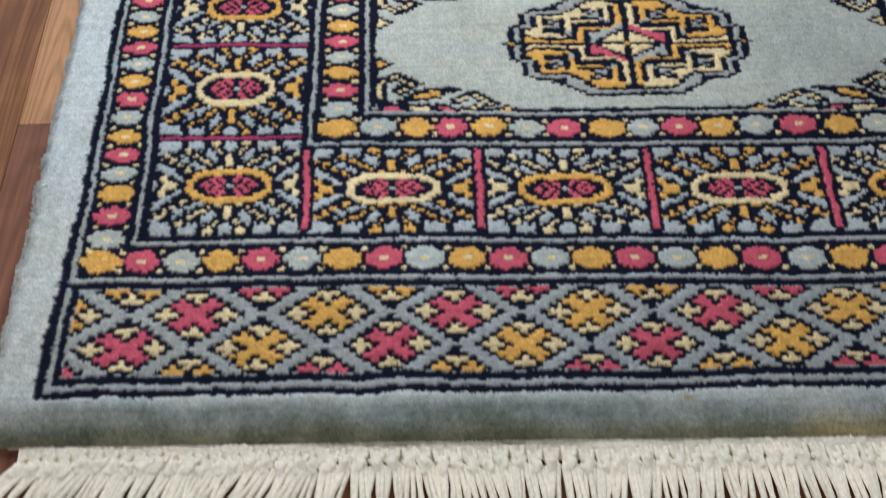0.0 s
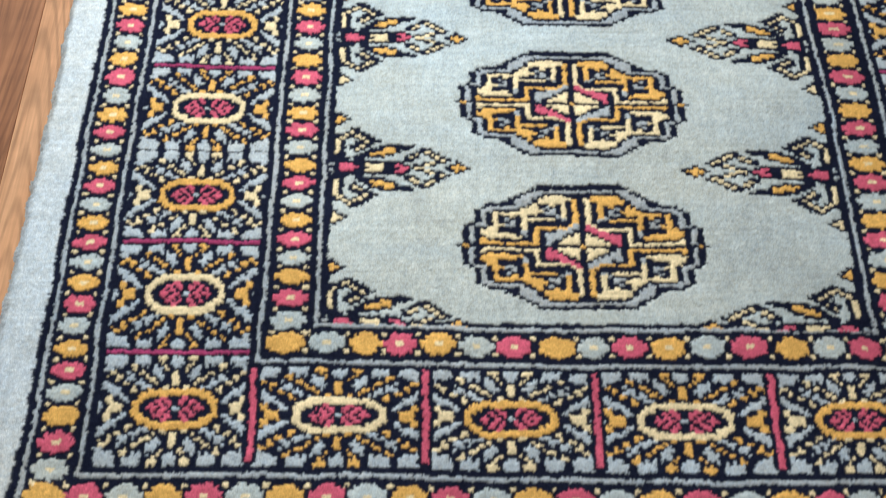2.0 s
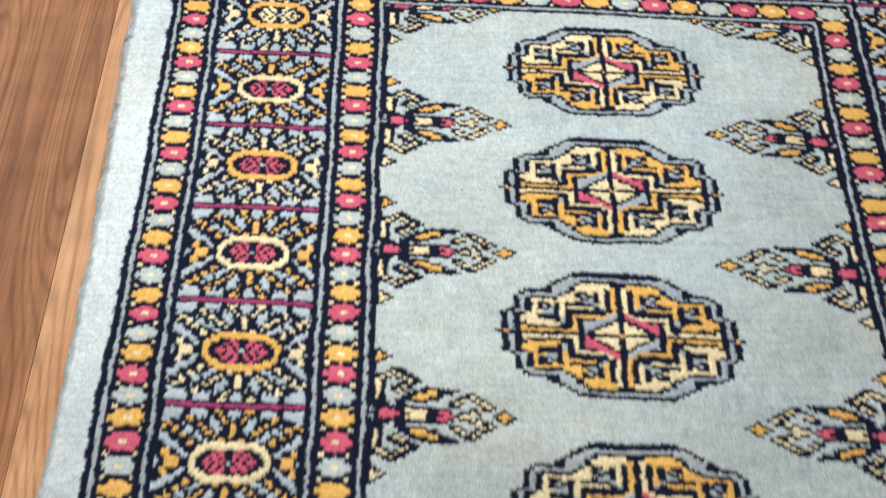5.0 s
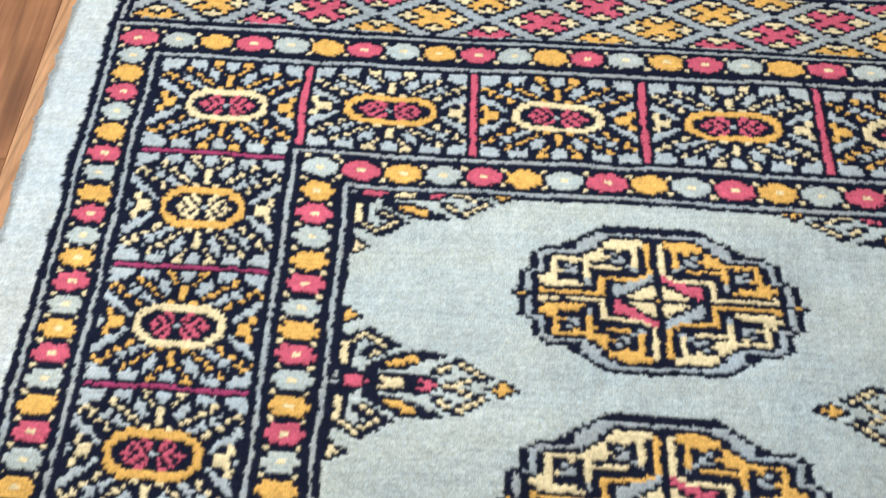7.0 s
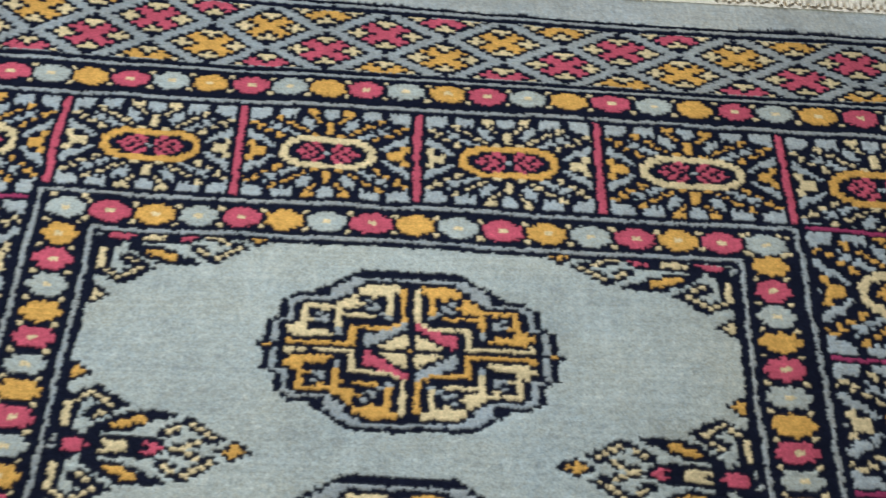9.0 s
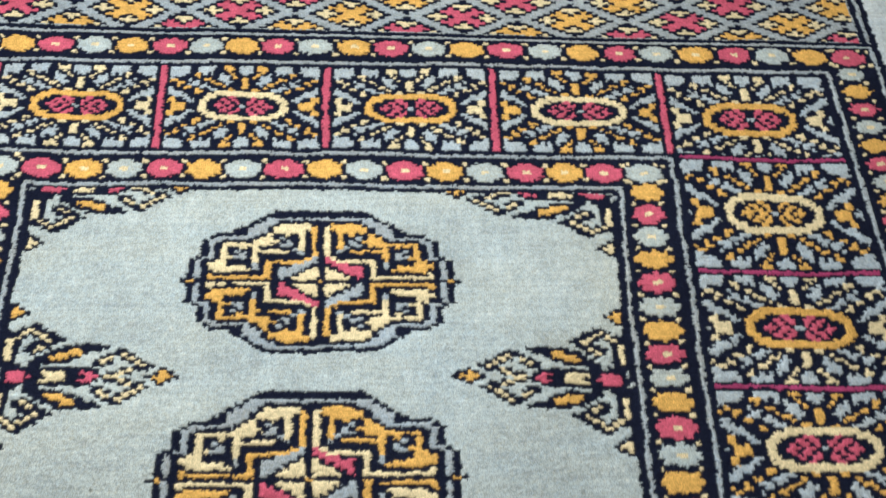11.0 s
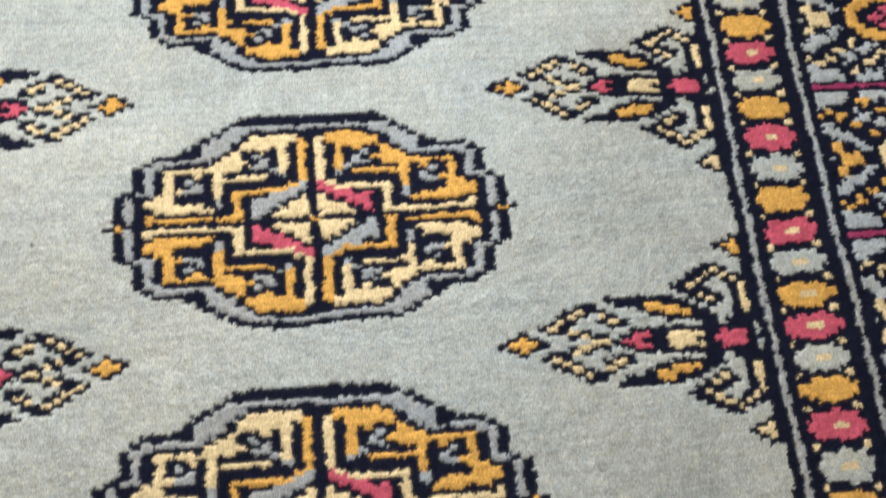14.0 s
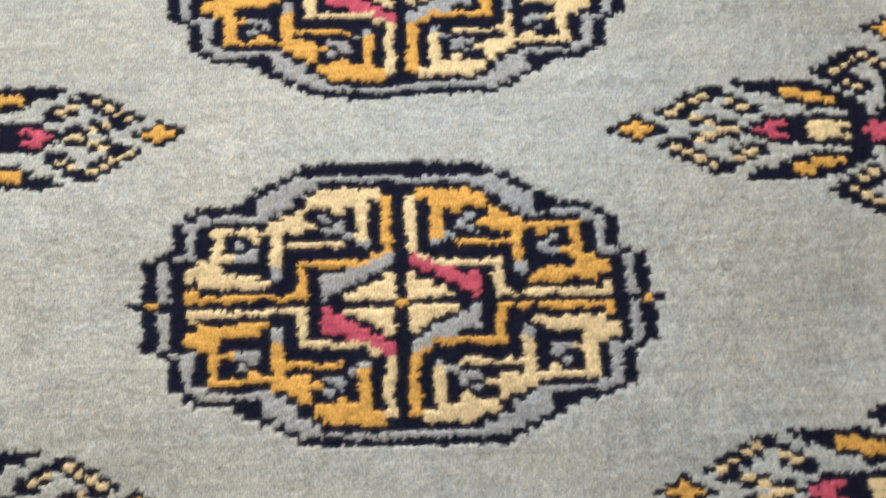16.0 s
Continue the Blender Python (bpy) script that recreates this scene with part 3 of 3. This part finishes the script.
def tassel_mesh(seed):
    """A knotted bundle of plied warp ends that lies on the floor, along -y."""
    rnd = random.Random(seed)
    bm = bmesh.new()
    ball = bmesh.ops.create_icosphere(bm, subdivisions=3, radius=1.0)["verts"]
    for v in ball:
        n = noise.noise(v.co * 1.7 + Vector((seed, 0, 0)))
        wrap = 1 + 0.18 * math.sin(v.co.y * 5.5 + v.co.x * 2.2 + seed)
        flat = abs(v.co.x) ** 0.8 * (1 if v.co.x > 0 else -1)
        v.co = Vector((flat * 0.0030 * wrap, v.co.y * 0.0042, v.co.z * 0.0026 * wrap + 0.0030)) * (1 + 0.28 * n)
    for f in bm.faces:
        f.smooth = True
    # the warp threads from the weave into the knot
    for s in (-1, 1):
        tube(bm, [Vector((s * 0.0022, 0.0058, 0.0026)), Vector((s * 0.0019, 0.0036, 0.0032)), Vector((s * 0.0009, 0.0, 0.0036))], 0.0013)
    lean = rnd.uniform(-0.16, 0.16)
    for s in range(4):
        fan = (s - 1.5) * 0.03 + rnd.uniform(-0.09, 0.09) + lean
        bow, phase, length = rnd.uniform(-0.006, 0.006), rnd.uniform(0, 6.28), rnd.uniform(0.044, 0.056)
        lift = rnd.uniform(0.0006, 0.0030)
        pts = []
        for i in range(11):
            q = i / 10
            d = q * length
            x = (s - 1.5) * 0.00155 + d * fan + bow * q * (math.sin(q * 4.2 + phase) - math.sin(phase))
            z = 0.0013 + 0.0022 * (1 - q) ** 2 + lift * math.sin(min(q * 1.6, 1) * math.pi)
            pts.append(Vector((x, -0.001 - d, z)))
        tube(bm, pts, rnd.uniform(0.00098, 0.0012), 6)
    me = bpy.data.meshes.new("tassel")
    bm.to_mesh(me)
    bm.free()
    me.materials.append(COTTON)
    return me


end_weave(V0 + 0.003, V0 - 0.0080, "cream flat-woven cotton end band")
end_weave(V1 - 0.003, V1 + 0.0080, "cream flat-woven cotton end band")
TASSELS = [tassel_mesh(s) for s in range(14)]
for end, (v, sign) in enumerate(((V0 - 0.0092, 1), (V1 + 0.0092, -1))):
    u = U0 + 0.012
    while u < U1 - 0.012:
        x, y = lie(u, v)
        ob = new("tassel", random.choice(TASSELS))
        ob.parent = rug
        ob.matrix_basis = pose(x, y + random.uniform(-0.0012, 0.0012), 0.001, 0, 0, (0 if sign > 0 else 180) + random.uniform(-4, 4) + 16 * noise.noise((u * 14, 3.1 + end, 0)) - 34 * max(0, -0.1 - u) / 0.15 * sign)
        if u < U0 + 0.013:
            tagged(ob, "knotted cream cotton tassel of the fringe")
        u += random.uniform(0.0060, 0.0074)


# ---------- floor ----------
floor = tagged(part("floor", box(bmesh.new(), ROOM_W - T, ROOM_E + T, ROOM_S - T, ROOM_N + T, FLOOR_Z - 0.10, FLOOR_Z - 0.0035), SUBFLOOR),
               "wood-effect plank floor in brown and orange tones", "floor", kind="structure")
PLANK_W, PLANK_L = 0.096, 0.92


def plank_mesh(mat, width, length):
    bm = bmesh.new()
    box(bm, 0, width - 0.0002, 0, length - 0.0002, -0.0034, 0.0, 0.0003)
    me = bpy.data.meshes.new("plank")
    bm.to_mesh(me)
    bm.free()
    me.materials.append(mat)
    return me


PLANKS = {m.name: plank_mesh(m, PLANK_W, PLANK_L) for m in (OAK_BROWN, OAK_ORANGE, OAK_RED)}
SEAM_X, JOINT_Y = -0.3165, 0.0475
col0 = math.floor((ROOM_W - SEAM_X) / PLANK_W)
for c in range(col0, math.ceil((ROOM_E - SEAM_X) / PLANK_W)):
    offset = JOINT_Y if c == 0 else JOINT_Y + ((c * 0.37) % 1.0) * PLANK_L
    if c == -1:
        offset = -0.32
    r = math.floor((ROOM_S - offset) / PLANK_L)
    while offset + r * PLANK_L < ROOM_N:
        mat = random.choice(("laminate_brown", "laminate_brown", "laminate_orange", "laminate_red"))
        if c == 0:
            mat = "laminate_orange" if r == 0 else "laminate_red"
        if c == -1:
            mat = "laminate_brown"
        # boards are sawn off at the walls
        y0, y1 = max(offset + r * PLANK_L, ROOM_S), min(offset + (r + 1) * PLANK_L, ROOM_N)
        x0, x1 = max(SEAM_X + c * PLANK_W, ROOM_W), min(SEAM_X + (c + 1) * PLANK_W, ROOM_E)
        whole = y1 - y0 > PLANK_L - 0.001 and x1 - x0 > PLANK_W - 0.001
        if y1 - y0 > 0.01 and x1 - x0 > 0.005:
            ob = new("plank", PLANKS[mat] if whole else plank_mesh(bpy.data.materials[mat], x1 - x0, y1 - y0))
            ob.parent = floor
            ob.location = (x0, y0, FLOOR_Z)
        r += 1
